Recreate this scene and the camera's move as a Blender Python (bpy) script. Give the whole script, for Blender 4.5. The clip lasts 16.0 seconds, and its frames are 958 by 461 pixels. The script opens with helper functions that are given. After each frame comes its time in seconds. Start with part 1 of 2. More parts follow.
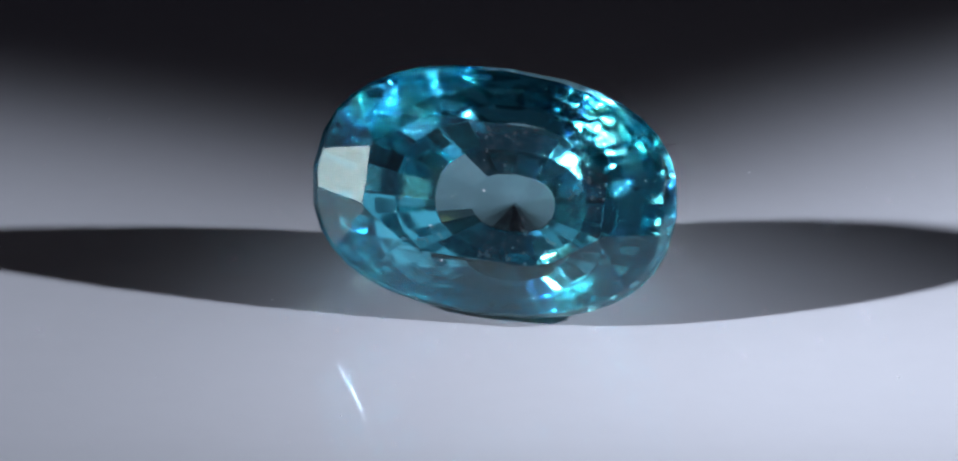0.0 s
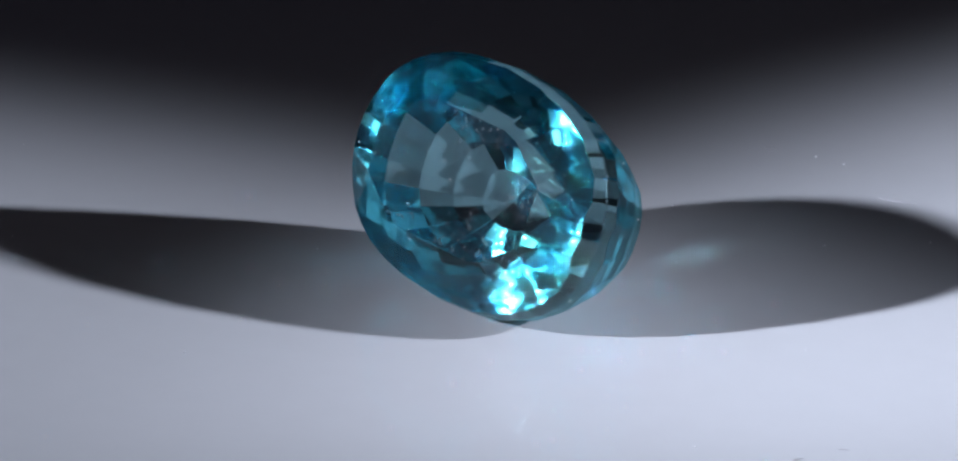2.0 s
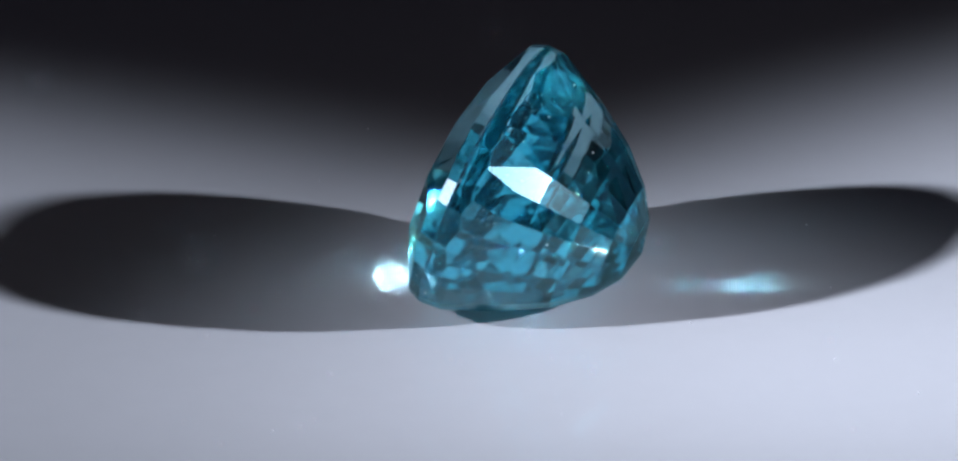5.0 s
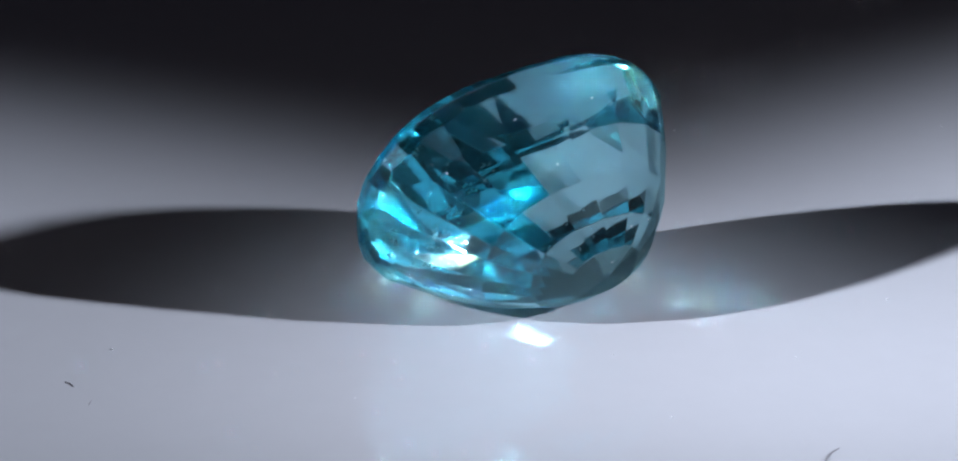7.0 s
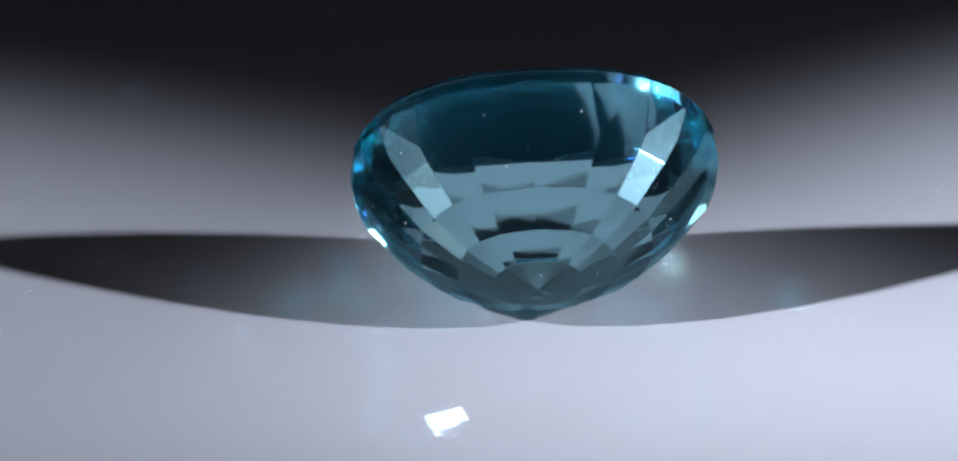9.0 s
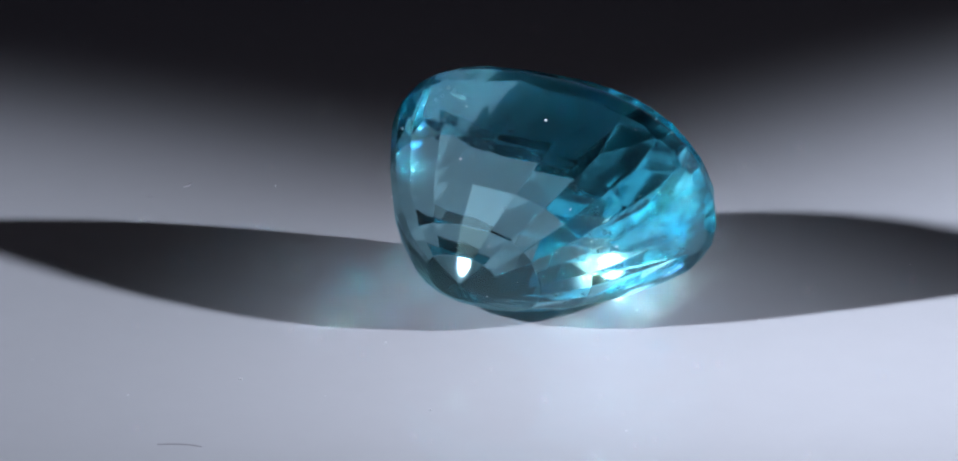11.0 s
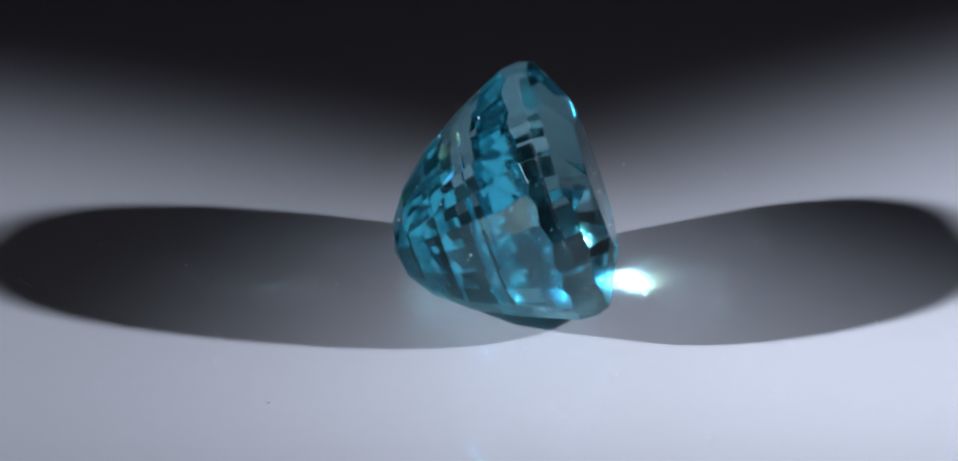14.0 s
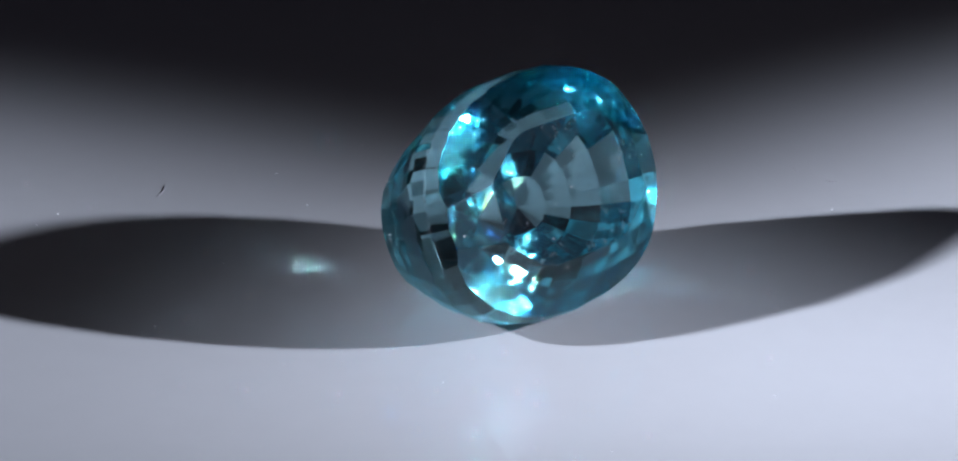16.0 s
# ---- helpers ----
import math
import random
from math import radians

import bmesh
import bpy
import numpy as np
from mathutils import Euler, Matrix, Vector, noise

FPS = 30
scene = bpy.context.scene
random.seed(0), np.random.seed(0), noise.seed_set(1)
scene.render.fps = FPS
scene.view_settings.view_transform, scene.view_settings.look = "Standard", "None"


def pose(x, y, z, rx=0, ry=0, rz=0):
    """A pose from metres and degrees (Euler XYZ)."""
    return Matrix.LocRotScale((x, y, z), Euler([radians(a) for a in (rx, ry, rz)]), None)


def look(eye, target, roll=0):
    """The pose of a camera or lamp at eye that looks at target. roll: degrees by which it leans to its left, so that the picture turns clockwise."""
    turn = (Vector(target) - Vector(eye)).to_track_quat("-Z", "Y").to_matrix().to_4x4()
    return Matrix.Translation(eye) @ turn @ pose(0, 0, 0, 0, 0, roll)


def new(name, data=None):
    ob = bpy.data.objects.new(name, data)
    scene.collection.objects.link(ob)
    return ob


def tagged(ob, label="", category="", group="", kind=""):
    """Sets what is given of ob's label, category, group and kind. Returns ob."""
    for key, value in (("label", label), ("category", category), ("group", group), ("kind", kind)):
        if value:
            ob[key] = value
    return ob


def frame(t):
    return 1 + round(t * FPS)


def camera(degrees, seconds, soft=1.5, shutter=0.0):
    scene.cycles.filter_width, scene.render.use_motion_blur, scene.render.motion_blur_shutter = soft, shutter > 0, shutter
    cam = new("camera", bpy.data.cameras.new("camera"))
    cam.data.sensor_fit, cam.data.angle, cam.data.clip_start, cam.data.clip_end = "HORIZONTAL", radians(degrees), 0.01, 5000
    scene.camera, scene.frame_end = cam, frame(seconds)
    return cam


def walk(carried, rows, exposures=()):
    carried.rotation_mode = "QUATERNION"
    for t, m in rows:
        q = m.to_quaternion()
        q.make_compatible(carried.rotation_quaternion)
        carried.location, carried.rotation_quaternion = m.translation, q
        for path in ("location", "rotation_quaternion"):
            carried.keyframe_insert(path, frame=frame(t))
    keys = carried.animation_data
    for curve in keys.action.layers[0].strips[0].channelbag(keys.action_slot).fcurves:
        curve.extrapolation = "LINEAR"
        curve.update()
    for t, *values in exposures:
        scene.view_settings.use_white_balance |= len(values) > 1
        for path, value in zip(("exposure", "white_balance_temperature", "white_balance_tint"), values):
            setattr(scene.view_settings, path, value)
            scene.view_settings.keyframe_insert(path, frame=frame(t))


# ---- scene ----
MM = 0.001

# ---- the camera: a macro lens on a tripod ----
cam = camera(14.0, 16.0, soft=2.1)
EYE = (0.0, -122.14 * MM, 46.15 * MM)
AIM = (-1.326 * MM, 0.0, 2.289 * MM)
VIEW = look(EYE, AIM)
walk(cam, [(0.0, VIEW), (16.0, VIEW)])

# ---- the turning stage: degrees at the start, degrees each second ----
YAW, SPEED = -12.99, 18.183

# ---- light: two small lamps beside the stage, and an added wide fill, in a dark room ----
world = bpy.data.worlds.new("dark_room")
scene.world = world
world.use_nodes = True
world.node_tree.nodes["Background"].inputs[0].default_value = (0.62, 0.59, 0.84, 1)
world.node_tree.nodes["Background"].inputs[1].default_value = 0.062


def spot(name, eye, target, power, cone, blend, radius, colour):
    data = bpy.data.lights.new(name, "SPOT")
    data.energy, data.spot_size, data.spot_blend = power, radians(cone), blend
    data.shadow_soft_size, data.color = radius * MM, colour
    ob = new(name, data)
    ob.matrix_world = look([v * MM for v in eye], [v * MM for v in target])
    return ob


LEFT_LAMP, RIGHT_LAMP = (-186, -76, 101), (193, -51, 88)
LEFT_AIM, RIGHT_AIM = (74, 15, 0), (-48, 2, 0)
for place, aim, power, cone in ((LEFT_LAMP, LEFT_AIM, 10.1, 17.1), (RIGHT_LAMP, RIGHT_AIM, 4.2, 14.6)):
    spot("lamp_beam", place, aim, power, cone, 1.0, 5.2, (0.742, 0.81, 0.995))


def lens(name, eye, target, power, spread, radius, colour):
    """A lamp head's front lens, which shines forward only; the wide one is an added fill."""
    data = bpy.data.lights.new(name, "AREA")
    data.shape, data.size, data.energy, data.spread, data.color = "DISK", 2 * radius * MM, power, radians(spread), colour
    ob = new(name, data)
    ob.matrix_world = look([v * MM for v in eye], [v * MM for v in target])
    return ob


def head_place(side, elevation, turn=0.0, far=225):
    """A lamp head's place on the arc round the stone, in millimetres."""
    az = math.atan2(side[1], side[0]) + radians(turn)
    c = far * math.cos(radians(elevation))
    return (c * math.cos(az), c * math.sin(az), far * math.sin(radians(elevation)))


# each lamp: the way it stands, and its lens heads by elevation, turn, radius, spread, power and aim
HEART, FORE = (-0.6, -1.3, 3.6), (2, -12, 0)
# the 38 mm left head is added to brighten foreground and table facet
LAMPS = ((LEFT_LAMP, ((12.5, 3.0, 38, 14, 0.0006, FORE), (26.7, 0.0, 10, 6.0, 0.000005, HEART))),
         (RIGHT_LAMP, ((23.8, 0.0, 10, 6.0, 0.000005, HEART),)))
for side, heads in LAMPS:
    for rise, turn, radius, spread, power, aim in heads:
        lens("lamp_lens", head_place(side, rise, turn), aim, power, spread, radius, (1.0, 0.93, 0.9))
scene.cycles.caustics_reflective = scene.cycles.caustics_refractive = True
scene.cycles.blur_glossy, scene.cycles.sample_clamp_indirect = 0.0, 0.0
scene.cycles.max_bounces, scene.cycles.transmission_bounces, scene.cycles.glossy_bounces = 24, 24, 12


# ---- materials ----
def material(name, colour, rough=0.5, metal=0.0, spread=0.15, fine=400.0, coarse=30.0, bump=0.1):
    """A procedural surface: two scales of noise on colour, roughness and relief."""
    m = bpy.data.materials.new(name)
    m.use_nodes = True
    n, l = m.node_tree.nodes, m.node_tree.links
    b = n["Principled BSDF"]
    b.inputs["Metallic"].default_value = metal
    tc = n.new("ShaderNodeTexCoord")
    big, small = n.new("ShaderNodeTexNoise"), n.new("ShaderNodeTexNoise")
    big.inputs["Scale"].default_value, small.inputs["Scale"].default_value = coarse, fine
    big.inputs["Detail"].default_value, small.inputs["Detail"].default_value = 4, 3
    for t in (big, small):
        l.new(tc.outputs["Object"], t.inputs["Vector"])
    mix = n.new("ShaderNodeMix")
    mix.data_type = "FLOAT"
    mix.inputs[0].default_value = 0.4
    l.new(big.outputs["Fac"], mix.inputs[2])
    l.new(small.outputs["Fac"], mix.inputs[3])
    ramp = n.new("ShaderNodeValToRGB")
    ramp.color_ramp.elements[0].position, ramp.color_ramp.elements[1].position = 0.3, 0.7
    ramp.color_ramp.elements[0].color = [c * (1 - spread) for c in colour] + [1]
    ramp.color_ramp.elements[1].color = [min(1, c * (1 + spread)) for c in colour] + [1]
    l.new(mix.outputs[0], ramp.inputs[0])
    l.new(ramp.outputs[0], b.inputs["Base Color"])
    mr = n.new("ShaderNodeMapRange")
    mr.inputs[3].default_value, mr.inputs[4].default_value = rough * 0.8, min(1, rough * 1.2)
    l.new(big.outputs["Fac"], mr.inputs[0])
    l.new(mr.outputs[0], b.inputs["Roughness"])
    bp = n.new("ShaderNodeBump")
    bp.inputs["Strength"].default_value, bp.inputs["Distance"].default_value = bump, 0.0001
    l.new(small.outputs["Fac"], bp.inputs["Height"])
    l.new(bp.outputs[0], b.inputs["Normal"])
    return m


TEAL = (0.65, 0.88, 0.92)


def gem_glass(name, smears, rough=0.05, even=0.0, hazy=0.11, sheen=(0.49, 0.88, 0.93)):
    """Clear teal stone: each pass and each inner reflection deepens the colour. smears: dust left on the polish.
    even: an overall frosting. hazy: the share of the polish that fine scratches scatter. sheen: the colour of its reflections."""
    m = bpy.data.materials.new(name)
    m.use_nodes = True
    n, l = m.node_tree.nodes, m.node_tree.links
    n.remove(n["Principled BSDF"])

    def bent(colour, ior, r):
        x = n.new("ShaderNodeBsdfRefraction")
        x.inputs["Color"].default_value, x.inputs["Roughness"].default_value, x.inputs["IOR"].default_value = (*colour, 1), r, ior
        return x.outputs[0]

    def both(a, b):
        x = n.new("ShaderNodeAddShader")
        l.new(a, x.inputs[0])
        l.new(b, x.inputs[1])
        return x.outputs[0]

    def share(fac, a, b):
        x = n.new("ShaderNodeMixShader")
        if isinstance(fac, float):
            x.inputs[0].default_value = fac
        else:
            l.new(fac, x.inputs[0])
        l.new(a, x.inputs[1])
        l.new(b, x.inputs[2])
        return x

    edge = n.new("ShaderNodeFresnel")
    edge.inputs["IOR"].default_value = 1.875
    surfaces = []
    for r in (rough, 0.3 if smears else 0.19):
        gloss = n.new("ShaderNodeBsdfGlossy")
        gloss.inputs["Color"].default_value, gloss.inputs["Roughness"].default_value = (*sheen, 1), r
        if r == rough:
            inside = bent(TEAL, 1.875, r)
        else:
            # white light parts into colours where scratches scatter it
            inside = both(both(bent((TEAL[0], 0, 0), 1.85, r), bent((0, TEAL[1], 0), 1.875, r)), bent((0, 0, TEAL[2]), 1.905, r))
        surfaces.append(share(edge.outputs[0], inside, gloss.outputs[0]).outputs[0])
    if not smears:
        l.new(share(hazy, *surfaces).outputs[0], n["Material Output"].inputs[0])
        return m
    # streaky smears and grit: they scatter the light forward, and a little of it all round
    tc = n.new("ShaderNodeTexCoord")
    smear, grit = n.new("ShaderNodeTexNoise"), n.new("ShaderNodeTexNoise")
    smear.inputs["Scale"].default_value, grit.inputs["Scale"].default_value = 600, 4600
    smear.inputs["Detail"].default_value, grit.inputs["Detail"].default_value = 5, 6
    for t in (smear, grit):
        l.new(tc.outputs["Object"], t.inputs["Vector"])

    def ranged(source, low, high, to_low, to_high):
        x = n.new("ShaderNodeMapRange")
        for k, v in enumerate((low, high, to_low, to_high)):
            x.inputs[k + 1].default_value = v
        l.new(source, x.inputs[0])
        return x.outputs[0]

    film = n.new("ShaderNodeMath")
    film.operation = "MULTIPLY"
    l.new(ranged(smear.outputs["Fac"], 0.45, 0.64, 0.08, 1.0), film.inputs[0])
    l.new(ranged(grit.outputs["Fac"], 0.42, 0.68, 0.05, 0.36), film.inputs[1])
    g = share(film.outputs[0], *surfaces)
    dust = n.new("ShaderNodeBsdfDiffuse")
    dust.inputs["Color"].default_value = (0.7, 0.72, 0.8, 1)
    top = share(ranged(film.outputs[0], 0.1, 0.5, even, even + smears), g.outputs[0], dust.outputs[0])
    l.new(top.outputs[0], n["Material Output"].inputs[0])
    return m


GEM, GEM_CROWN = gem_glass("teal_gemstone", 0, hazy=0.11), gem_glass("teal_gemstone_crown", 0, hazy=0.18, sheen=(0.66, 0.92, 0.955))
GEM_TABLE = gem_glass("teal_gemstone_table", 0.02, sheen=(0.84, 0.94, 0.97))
GEM_GIRDLE = gem_glass("frosted_girdle", 0.05, 0.08, 0.01)
ACRYLIC = material("white_acrylic", (0.63, 0.63, 0.64), 0.045, spread=0.02, fine=900, coarse=60, bump=0.01)
BLACK_CLOTH = material("black_cloth", (0.012, 0.012, 0.015), 0.9, spread=0.3, fine=1500, coarse=12, bump=0.3)
DARK_TABLE = material("dark_tabletop", (0.02, 0.02, 0.022), 0.5, spread=0.3, fine=300, coarse=9)
DUST = material("pale_dust", (0.88, 0.88, 0.9), 0.35, fine=4000, coarse=500)
FIBRE = material("dark_fibre", (0.40, 0.38, 0.40), 0.6, fine=4000, coarse=500)

HOUSING = material("black_metal", (0.03, 0.03, 0.03), 0.4, 0.6, fine=800, coarse=60)
DIFFUSER = material("glowing_diffuser", (0.8, 0.8, 0.8), 0.6, fine=800, coarse=60)
glow = DIFFUSER.node_tree.nodes["Principled BSDF"].inputs
glow["Emission Color"].default_value, glow["Emission Strength"].default_value = (0.85, 0.87, 1.0, 1), 0.15


# ---- building helpers ----
def part(name, bm, mat, parent=None, label=""):
    """Links a bmesh as one mesh object under a thing."""
    me = bpy.data.meshes.new(name)
    bm.to_mesh(me)
    bm.free()
    me.materials.append(mat)
    ob = new(name, me)
    ob.parent = parent
    return tagged(ob, label=label)


def block(bm, x0, x1, y0, y1, z0, z1):
    m = Matrix.LocRotScale(((x0 + x1) / 2, (y0 + y1) / 2, (z0 + z1) / 2), None, (x1 - x0, y1 - y0, z1 - z0))
    return bmesh.ops.create_cube(bm, size=1, matrix=m)


def lathe(bm, profile, steps=96, cap=True):
    """Turns a profile of (radius, z) round the z axis."""
    rings = []
    for r, z in profile:
        rings.append([bm.verts.new((r * math.cos(2 * math.pi * i / steps), r * math.sin(2 * math.pi * i / steps), z)) for i in range(steps)])
    for a, b in zip(rings, rings[1:]):
        for i in range(steps):
            j = (i + 1) % steps
            bm.faces.new((a[i], a[j], b[j], b[i]))
    if cap:
        bm.faces.new(rings[0][::-1])
        bm.faces.new(rings[-1])
    bmesh.ops.recalc_face_normals(bm, faces=bm.faces)


# ---- the room: dark table, dark cloth all round ----
def room():
    bm = bmesh.new()
    block(bm, -0.6, 0.6, -0.6, 0.6, -0.045, -0.015)
    tagged(part("table_top", bm, DARK_TABLE), "dark matt tabletop under the turning stage", "table", kind="structure")
    for name, box in (("wall_north", (-0.6, 0.6, 0.5, 0.52, -0.015, 0.6)), ("ceiling", (-0.6, 0.6, -0.6, 0.6, 0.6, 0.62))):
        bm = bmesh.new()
        block(bm, *box)
        tagged(part(name, bm, BLACK_CLOTH), "black cloth that closes off the dark studio", "wall", kind="structure")


room()


# ---- the stage ----
def stage():
    table = tagged(new("turntable"), "round glossy white acrylic turntable, slowly turning", "turntable")
    r = 0.112
    bm = bmesh.new()
    lathe(bm, [(r - 0.0012, -0.0062), (r - 0.0004, -0.0058), (r, -0.005), (r, -0.0012), (r - 0.0004, -0.0003), (r - 0.0012, 0.0)], 160)
    part("platter", bm, ACRYLIC, table, "glossy white acrylic platter")
    bm = bmesh.new()
    lathe(bm, [(0.095, -0.015), (0.098, -0.0145), (0.098, -0.0075), (0.096, -0.0062)], 120)
    part("base", bm, HOUSING, table, "black turntable base")
    return table


STAGE = stage()


# ---- the two lamps: lens heads on an arc that stands on the table ----
def lamp(side, heads, label):
    ob = new("studio_lamp")
    tagged(ob, label, "lamp", "lamps beside the turntable")
    az = math.atan2(side[1], side[0])
    for rise, swing, radius, _, _, aim in heads:
        eye = Vector(head_place(side, rise, swing)) * MM
        turn = look(eye, Vector(aim) * MM)
        k = radius / 21
        bm = bmesh.new()
        lathe(bm, [(0.010 * k, 0.066), (0.018 * k, 0.060), (0.0216 * k, 0.014), (0.0220 * k, 0.004), (0.0213 * k, 0.004), (0.0211 * k, 0.010)], 64)
        head = part("housing", bm, HOUSING, ob, "black metal housing")
        head.matrix_basis = turn
        bm = bmesh.new()
        lathe(bm, [(0.0210 * k, 0.0085), (0.0210 * k, 0.008), (0.0195 * k, 0.0065), (0.0, 0.006)], 64, cap=False)
        part("lens", bm, DIFFUSER, head, "pale round lens")
    # arc behind the heads, down to a round foot
    bm = bmesh.new()
    rings = []
    way = Vector((math.cos(az), math.sin(az), 0))
    across = Vector((-way.y, way.x, 0))
    for i in range(25):
        e = radians(-2.9 + (max(h[0] for h in heads) + 4 + 2.9) * i / 24)
        out = way * math.cos(e) + Vector((0, 0, math.sin(e)))
        mid = out * 0.290
        rings.append([bm.verts.new(mid + (out * math.cos(k * math.pi / 5) + across * math.sin(k * math.pi / 5)) * 0.005) for k in range(10)])
    for p, q in zip(rings, rings[1:]):
        for k in range(10):
            bm.faces.new((p[k], p[(k + 1) % 10], q[(k + 1) % 10], q[k]))
    bm.faces.new(rings[0]), bm.faces.new(rings[-1])
    bmesh.ops.recalc_face_normals(bm, faces=bm.faces)
    part("arm", bm, HOUSING, ob, "black curved arm")
    bm = bmesh.new()
    lathe(bm, [(0.05, -0.015), (0.05, -0.011), (0.046, -0.008), (0.008, -0.007)], 48)
    bmesh.ops.translate(bm, vec=way * 0.290, verts=bm.verts)
    part("foot", bm, HOUSING, ob, "round black foot")


for (side, heads), lenses in zip(LAMPS, ("one round pale lens and an added wide fill lens", "one round pale lens")):
    lamp(side, heads, f"black studio lamp with {lenses} beside the turntable")

# ---- the stone ----
LONG, SHORT, SQUARE = 6.10, 4.025, 2.414
GIRDLE, PAVILION, BELLY = 0.08, 5.312, 2.114
TOP, MAIN, TABLE, STAR, UPPER, SHOULDER = 1.255, 0.955, 0.585, 0.626, 0.0723, 0.447
CULET = (0.225, -0.337)
PITCH, ROLL = 70.25, -3.36
OFFSET = (-0.587, -1.269)


def outline(a):
    c, s, e = math.cos(a), math.sin(a), 2 / SQUARE
    return Vector((LONG * math.copysign(abs(c) ** e, c), SHORT * math.copysign(abs(s) ** e, s), 0))


OUTLINE = [outline(2 * math.pi * i / 720) for i in range(720)]


def reach(n):
    return max(n.x * p.x + n.y * p.y for p in OUTLINE)


def crowded(a):
    """Shifts an angle so that facets stand closer together at the stone's two narrow ends."""
    return a - 0.15 * math.sin(2 * a)


def facet_planes():
    """Every facet as (kind, point, outward normal), in millimetres; z is the table's normal."""
    planes = []

    def rim(kind, angle, r0, z0, r1, z1):
        # plane that leans from the outline scaled by r0 at z0 to the outline scaled by r1 at z1
        n = Vector((math.cos(angle) / LONG, math.sin(angle) / SHORT, 0)).normalized()
        d = reach(n)
        up = (r0 - r1) * d / (z1 - z0)
        full = Vector((n.x, n.y, up)).normalized()
        planes.append((kind, n * (d * r0) + Vector((0, 0, z0)), full))

    top = TOP
    planes.append(("table", Vector((0, 0, top)), Vector((0, 0, 1))))
    for i in range(8):
        a = 2 * math.pi * (i + 0.5) / 8
        wide = TABLE + 0.10 * math.cos(a) ** 2
        rim("crown", a, MAIN, 0.45, wide, top)
        a = 2 * math.pi * i / 8
        wide = TABLE - 0.03 + 0.10 * math.cos(a) ** 2
        rim("crown", a, wide + 0.28, top - STAR, wide, top)
    for i in range(32):
        a = 2 * math.pi * (i + 0.5) / 32
        rim("crown", a, 1.0, GIRDLE / 2, 1.0 - UPPER, 0.85)
    # tall plain facets just under the girdle
    for i in range(32):
        rim("pavilion", 2 * math.pi * (i + 0.5) / 32, 1.0, -GIRDLE / 2, 0.991, -GIRDLE / 2 - 0.6)
    # belly in steps; each column of facets runs down to the culet
    for k, columns in ((0.985, 20), (0.875, 22), (0.73, 22), (0.513, 22), (0.327, 22), (0.133, 22)):
        for i in range(columns):
            a = crowded(2 * math.pi * i / columns)
            p = outline(a)
            f = 1 - k ** BELLY
            q = Vector((p.x * k + CULET[0] * f, p.y * k + CULET[1] * f, -GIRDLE / 2 - SHOULDER - PAVILION * f))
            e = 1e-3
            t = outline(a + e) - outline(a - e)
            slope = BELLY * k ** (BELLY - 1)
            down = Vector((p.x - CULET[0] * slope, p.y - CULET[1] * slope, PAVILION * slope))
            n = t.cross(down).normalized()
            if n.dot(Vector((p.x, p.y, -2))) < 0:
                n = -n
            planes.append(("pavilion", q * 0.997, n))
    for i in range(32):
        a = 2 * math.pi * (i + 0.5) / 32
        n = Vector((math.cos(a) / LONG, math.sin(a) / SHORT, 0)).normalized()
        planes.append(("girdle", n * reach(n), n))
    return planes


KINDS = ("table", "crown", "girdle", "pavilion")


def cut_stone():
    """A block cut plane by plane, as a cutter does."""
    bm = bmesh.new()
    bmesh.ops.create_cube(bm, size=20)
    for f in bm.faces:
        f.material_index = 3
    for kind, co, no in facet_planes():
        geom = bm.verts[:] + bm.edges[:] + bm.faces[:]
        bmesh.ops.bisect_plane(bm, geom=geom, dist=1e-5, plane_co=co, plane_no=no, clear_outer=True)
        rim = [e for e in bm.edges if e.is_boundary]
        if rim:
            for f in bmesh.ops.holes_fill(bm, edges=rim, sides=0)["faces"]:
                f.material_index = KINDS.index(kind)
    bmesh.ops.remove_doubles(bm, verts=bm.verts, dist=0.004)
    bmesh.ops.dissolve_degenerate(bm, edges=bm.edges, dist=0.004)
    # facet junctions are very slightly worn
    bmesh.ops.bevel(bm, geom=bm.edges[:], offset=0.014, segments=1, affect="EDGES", clamp_overlap=True, material=-1)
    bmesh.ops.recalc_face_normals(bm, faces=bm.faces)
    return bm


def gemstone():
    whole = cut_stone()
    stone = new("gemstone")
    tagged(stone, "oval teal-blue faceted gemstone resting tilted on the white turntable", "gemstone")
    lean = pose(0, 0, 0, PITCH) @ pose(0, 0, 0, 0, 0, ROLL)
    lift = -min((lean @ v.co).z for v in whole.verts)
    labels = ("large flat polished table facet", "ring of triangular and kite facets round the table", "thin faintly frosted girdle band", "deep belly of small stepped facets")
    for k, kind in enumerate(KINDS):
        bm = whole.copy()
        bmesh.ops.delete(bm, geom=[f for f in bm.faces if f.material_index != k], context="FACES")
        for f in bm.faces:
            f.material_index = 0
        bmesh.ops.scale(bm, vec=(MM, MM, MM), verts=bm.verts)
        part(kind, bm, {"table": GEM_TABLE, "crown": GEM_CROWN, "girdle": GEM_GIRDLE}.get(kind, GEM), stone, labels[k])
    whole.free()
    return stone, Matrix.Translation((OFFSET[0] * MM, OFFSET[1] * MM, lift * MM)) @ lean


STONE, REST = gemstone()


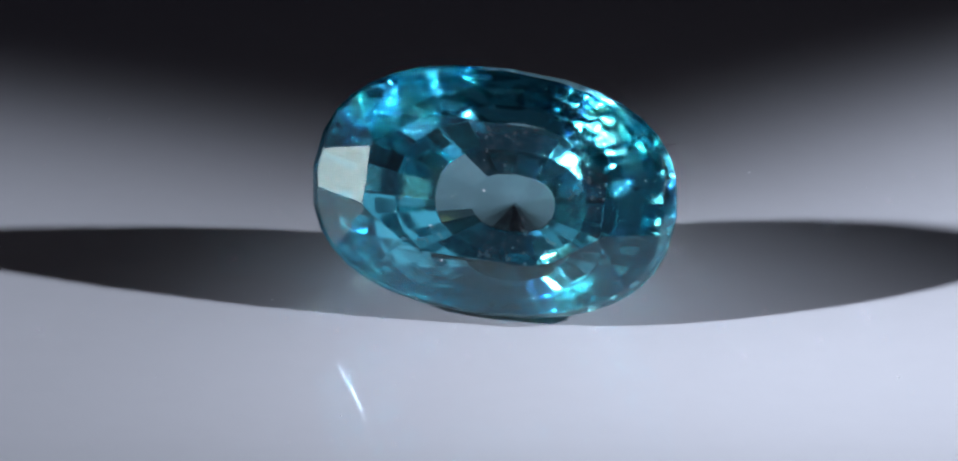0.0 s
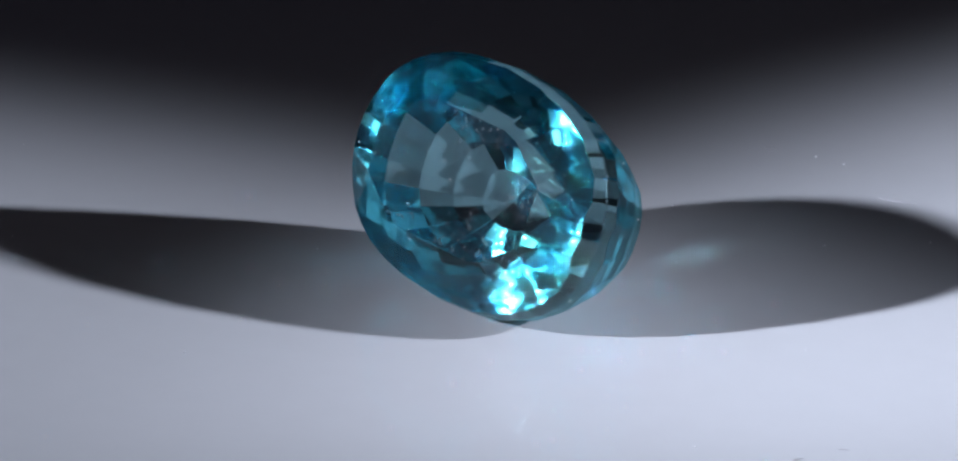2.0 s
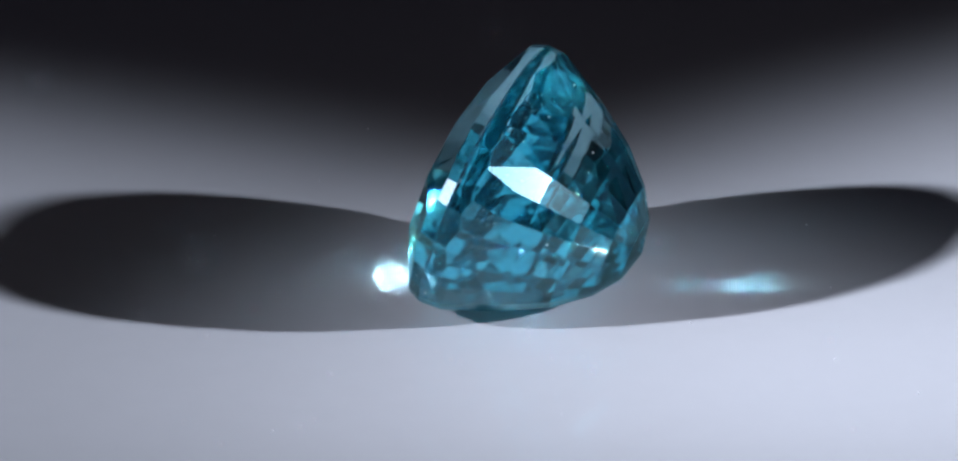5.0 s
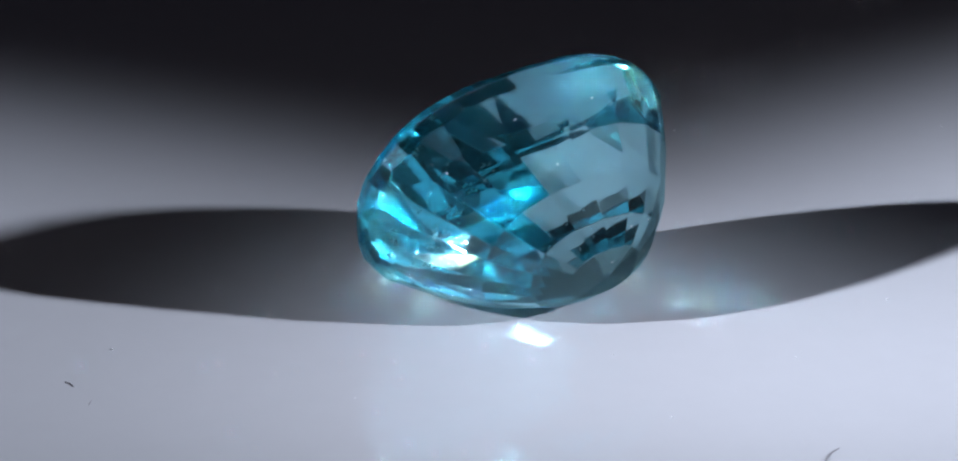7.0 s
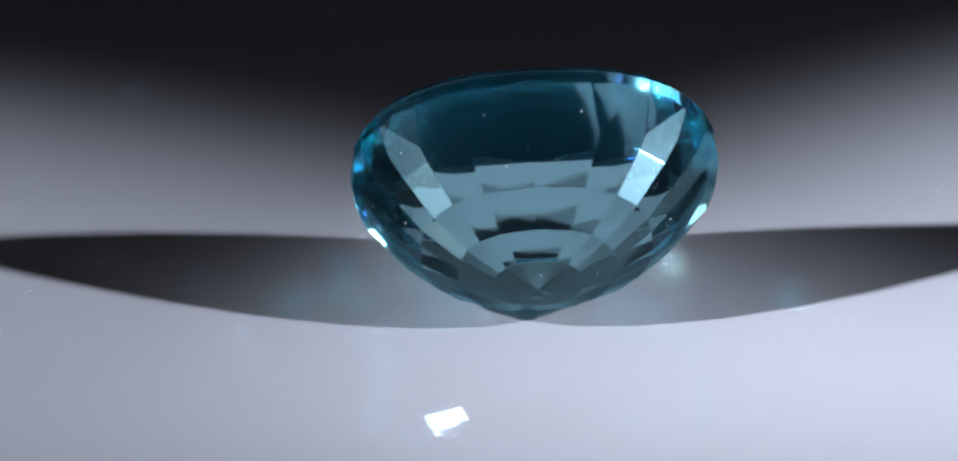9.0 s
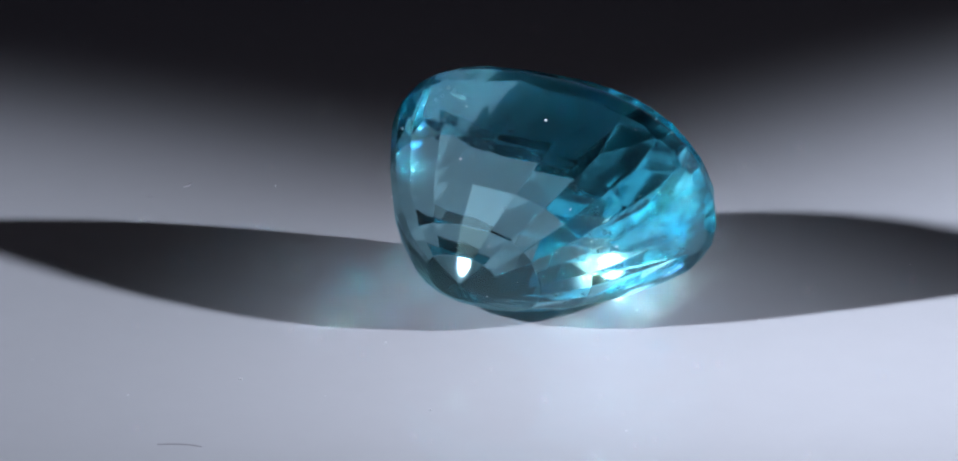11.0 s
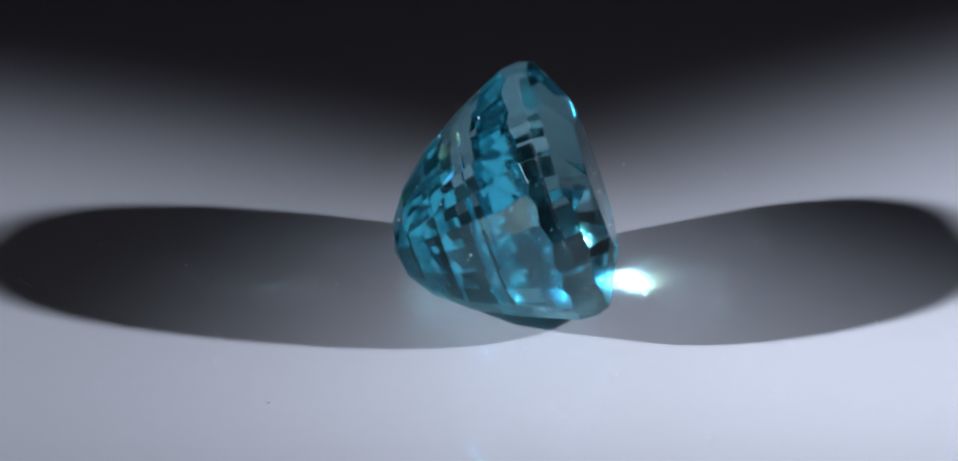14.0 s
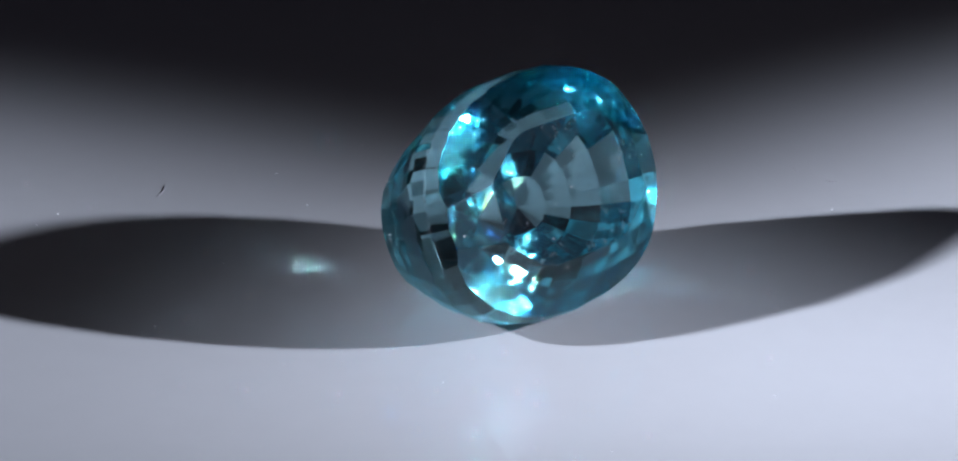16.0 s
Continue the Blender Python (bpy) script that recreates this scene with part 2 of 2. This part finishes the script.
# ---- dust and fibres that ride on the platter ----
def dust():
    rng = random.Random(7)
    bm = bmesh.new()
    spots = [(-3.25, 10.0, 0.05), (-2.58, 17.94, 0.06), (-3.88, 17.79, 0.05), (-9.24, 8.12, 0.07), (-7.87, -2.42, 0.05), (1.14, 6.1, 0.05),
             (3.17, 11.22, 0.06), (5.33, 14.24, 0.05), (-15.71, -9.77, 0.05), (13.36, -4.42, 0.05), (-2.93, -11.65, 0.05)]
    for _ in range(30):
        r, a = 7 + 30 * rng.random(), 2 * math.pi * rng.random()
        spots.append((r * math.cos(a), r * math.sin(a), 0.010 + 0.02 * rng.random()))
    for x, y, r in spots:
        made = bmesh.ops.create_icosphere(bm, subdivisions=1, radius=0.75 * r * MM)["verts"]
        for v in made:
            v.co *= 0.7 + 0.6 * rng.random()
            v.co.z *= 0.7
        low = min(v.co.z for v in made)
        bmesh.ops.translate(bm, vec=(x * MM, y * MM, -low), verts=made)
    return tagged(part("dust", bm, DUST), "tiny pale dust grains on the white platter", "dust", kind="stuff")


def fibre(points, mat, label, thick=0.022):
    """A short bent hair lying on the platter, through points in millimetres."""
    bm = bmesh.new()
    rings = []
    pts = [Vector((x, y, 0)) for x, y in points]
    path = []
    for i in range(len(pts) - 1):
        path += [pts[i].lerp(pts[i + 1], k / 4) for k in range(4)]
    path.append(pts[-1])
    for i, p in enumerate(path):
        d = (path[min(i + 1, len(path) - 1)] - path[max(i - 1, 0)]).normalized()
        side = Vector((-d.y, d.x, 0))
        r = thick * (0.45 + 0.55 * math.sin(math.pi * (i + 0.5) / len(path)))
        rings.append([bm.verts.new((p + side * (r * math.cos(k * math.pi / 3)) + Vector((0, 0, thick + r * math.sin(k * math.pi / 3)))) * MM) for k in range(6)])
    for a, b in zip(rings, rings[1:]):
        for k in range(6):
            bm.faces.new((a[k], a[(k + 1) % 6], b[(k + 1) % 6], b[k]))
    bm.faces.new(rings[0]), bm.faces.new(rings[-1])
    bmesh.ops.recalc_face_normals(bm, faces=bm.faces)
    return tagged(part("fibre", bm, mat), label, "fibre", "fibres on the platter")


def clinging_dust(seed, count):
    """Pale grains and lint stuck to the stone's facets, in the stone's own space."""
    rng = random.Random(seed)
    whole = cut_stone()
    faces = [f for f in whole.faces if f.calc_area() > 0.05]
    bm = bmesh.new()
    for f in rng.choices(faces, weights=[x.calc_area() for x in faces], k=count):
        a, b = rng.choice(f.verts), rng.choice(f.verts)
        p = f.calc_center_median().lerp(a.co.lerp(b.co, rng.random()), 0.9 * rng.random())
        r = 0.012 + 0.022 * rng.random() ** 2
        made = bmesh.ops.create_icosphere(bm, subdivisions=1, radius=r * MM)["verts"]
        for v in made:
            v.co *= 0.7 + 0.6 * rng.random()
        bmesh.ops.translate(bm, vec=(p + f.normal * r * 0.6) * MM, verts=made)
    whole.free()
    return tagged(part("dust", bm, DUST), "tiny pale dust grains clinging to the teal gemstone", "dust", kind="stuff")


CLINGING = clinging_dust(11, 46)
GRAINS = dust()
FIBRES = [fibre([(2.12, 16.86), (1.67, 16.54), (1.30, 16.34), (0.86, 16.26)], FIBRE, "dark bent fibre lying on the white platter", 0.02),
          fibre([(-5.45, 17.3), (-5.66, 17.2), (-5.85, 17.02)], FIBRE, "short dark fibre lying on the white platter", 0.017),
          fibre([(16.12, -3.05), (16.02, -2.8), (16.1, -2.5)], FIBRE, "short dark curled fibre lying on the white platter", 0.017),
          fibre([(16.3, -1.2), (16.42, -1.1), (16.55, -0.98)], FIBRE, "tiny dark fibre lying on the white platter", 0.014)]


def motions():
    times = [0.5 * i for i in range(33)]
    walk(STONE, [(t, pose(0, 0, 0, 0, 0, YAW - SPEED * t) @ REST) for t in times])
    walk(CLINGING, [(t, pose(0, 0, 0, 0, 0, YAW - SPEED * t) @ REST) for t in times])
    for ob in (STAGE, GRAINS, *FIBRES):
        walk(ob, [(t, pose(0, 0, 0, 0, 0, YAW - SPEED * t)) for t in times])


motions()
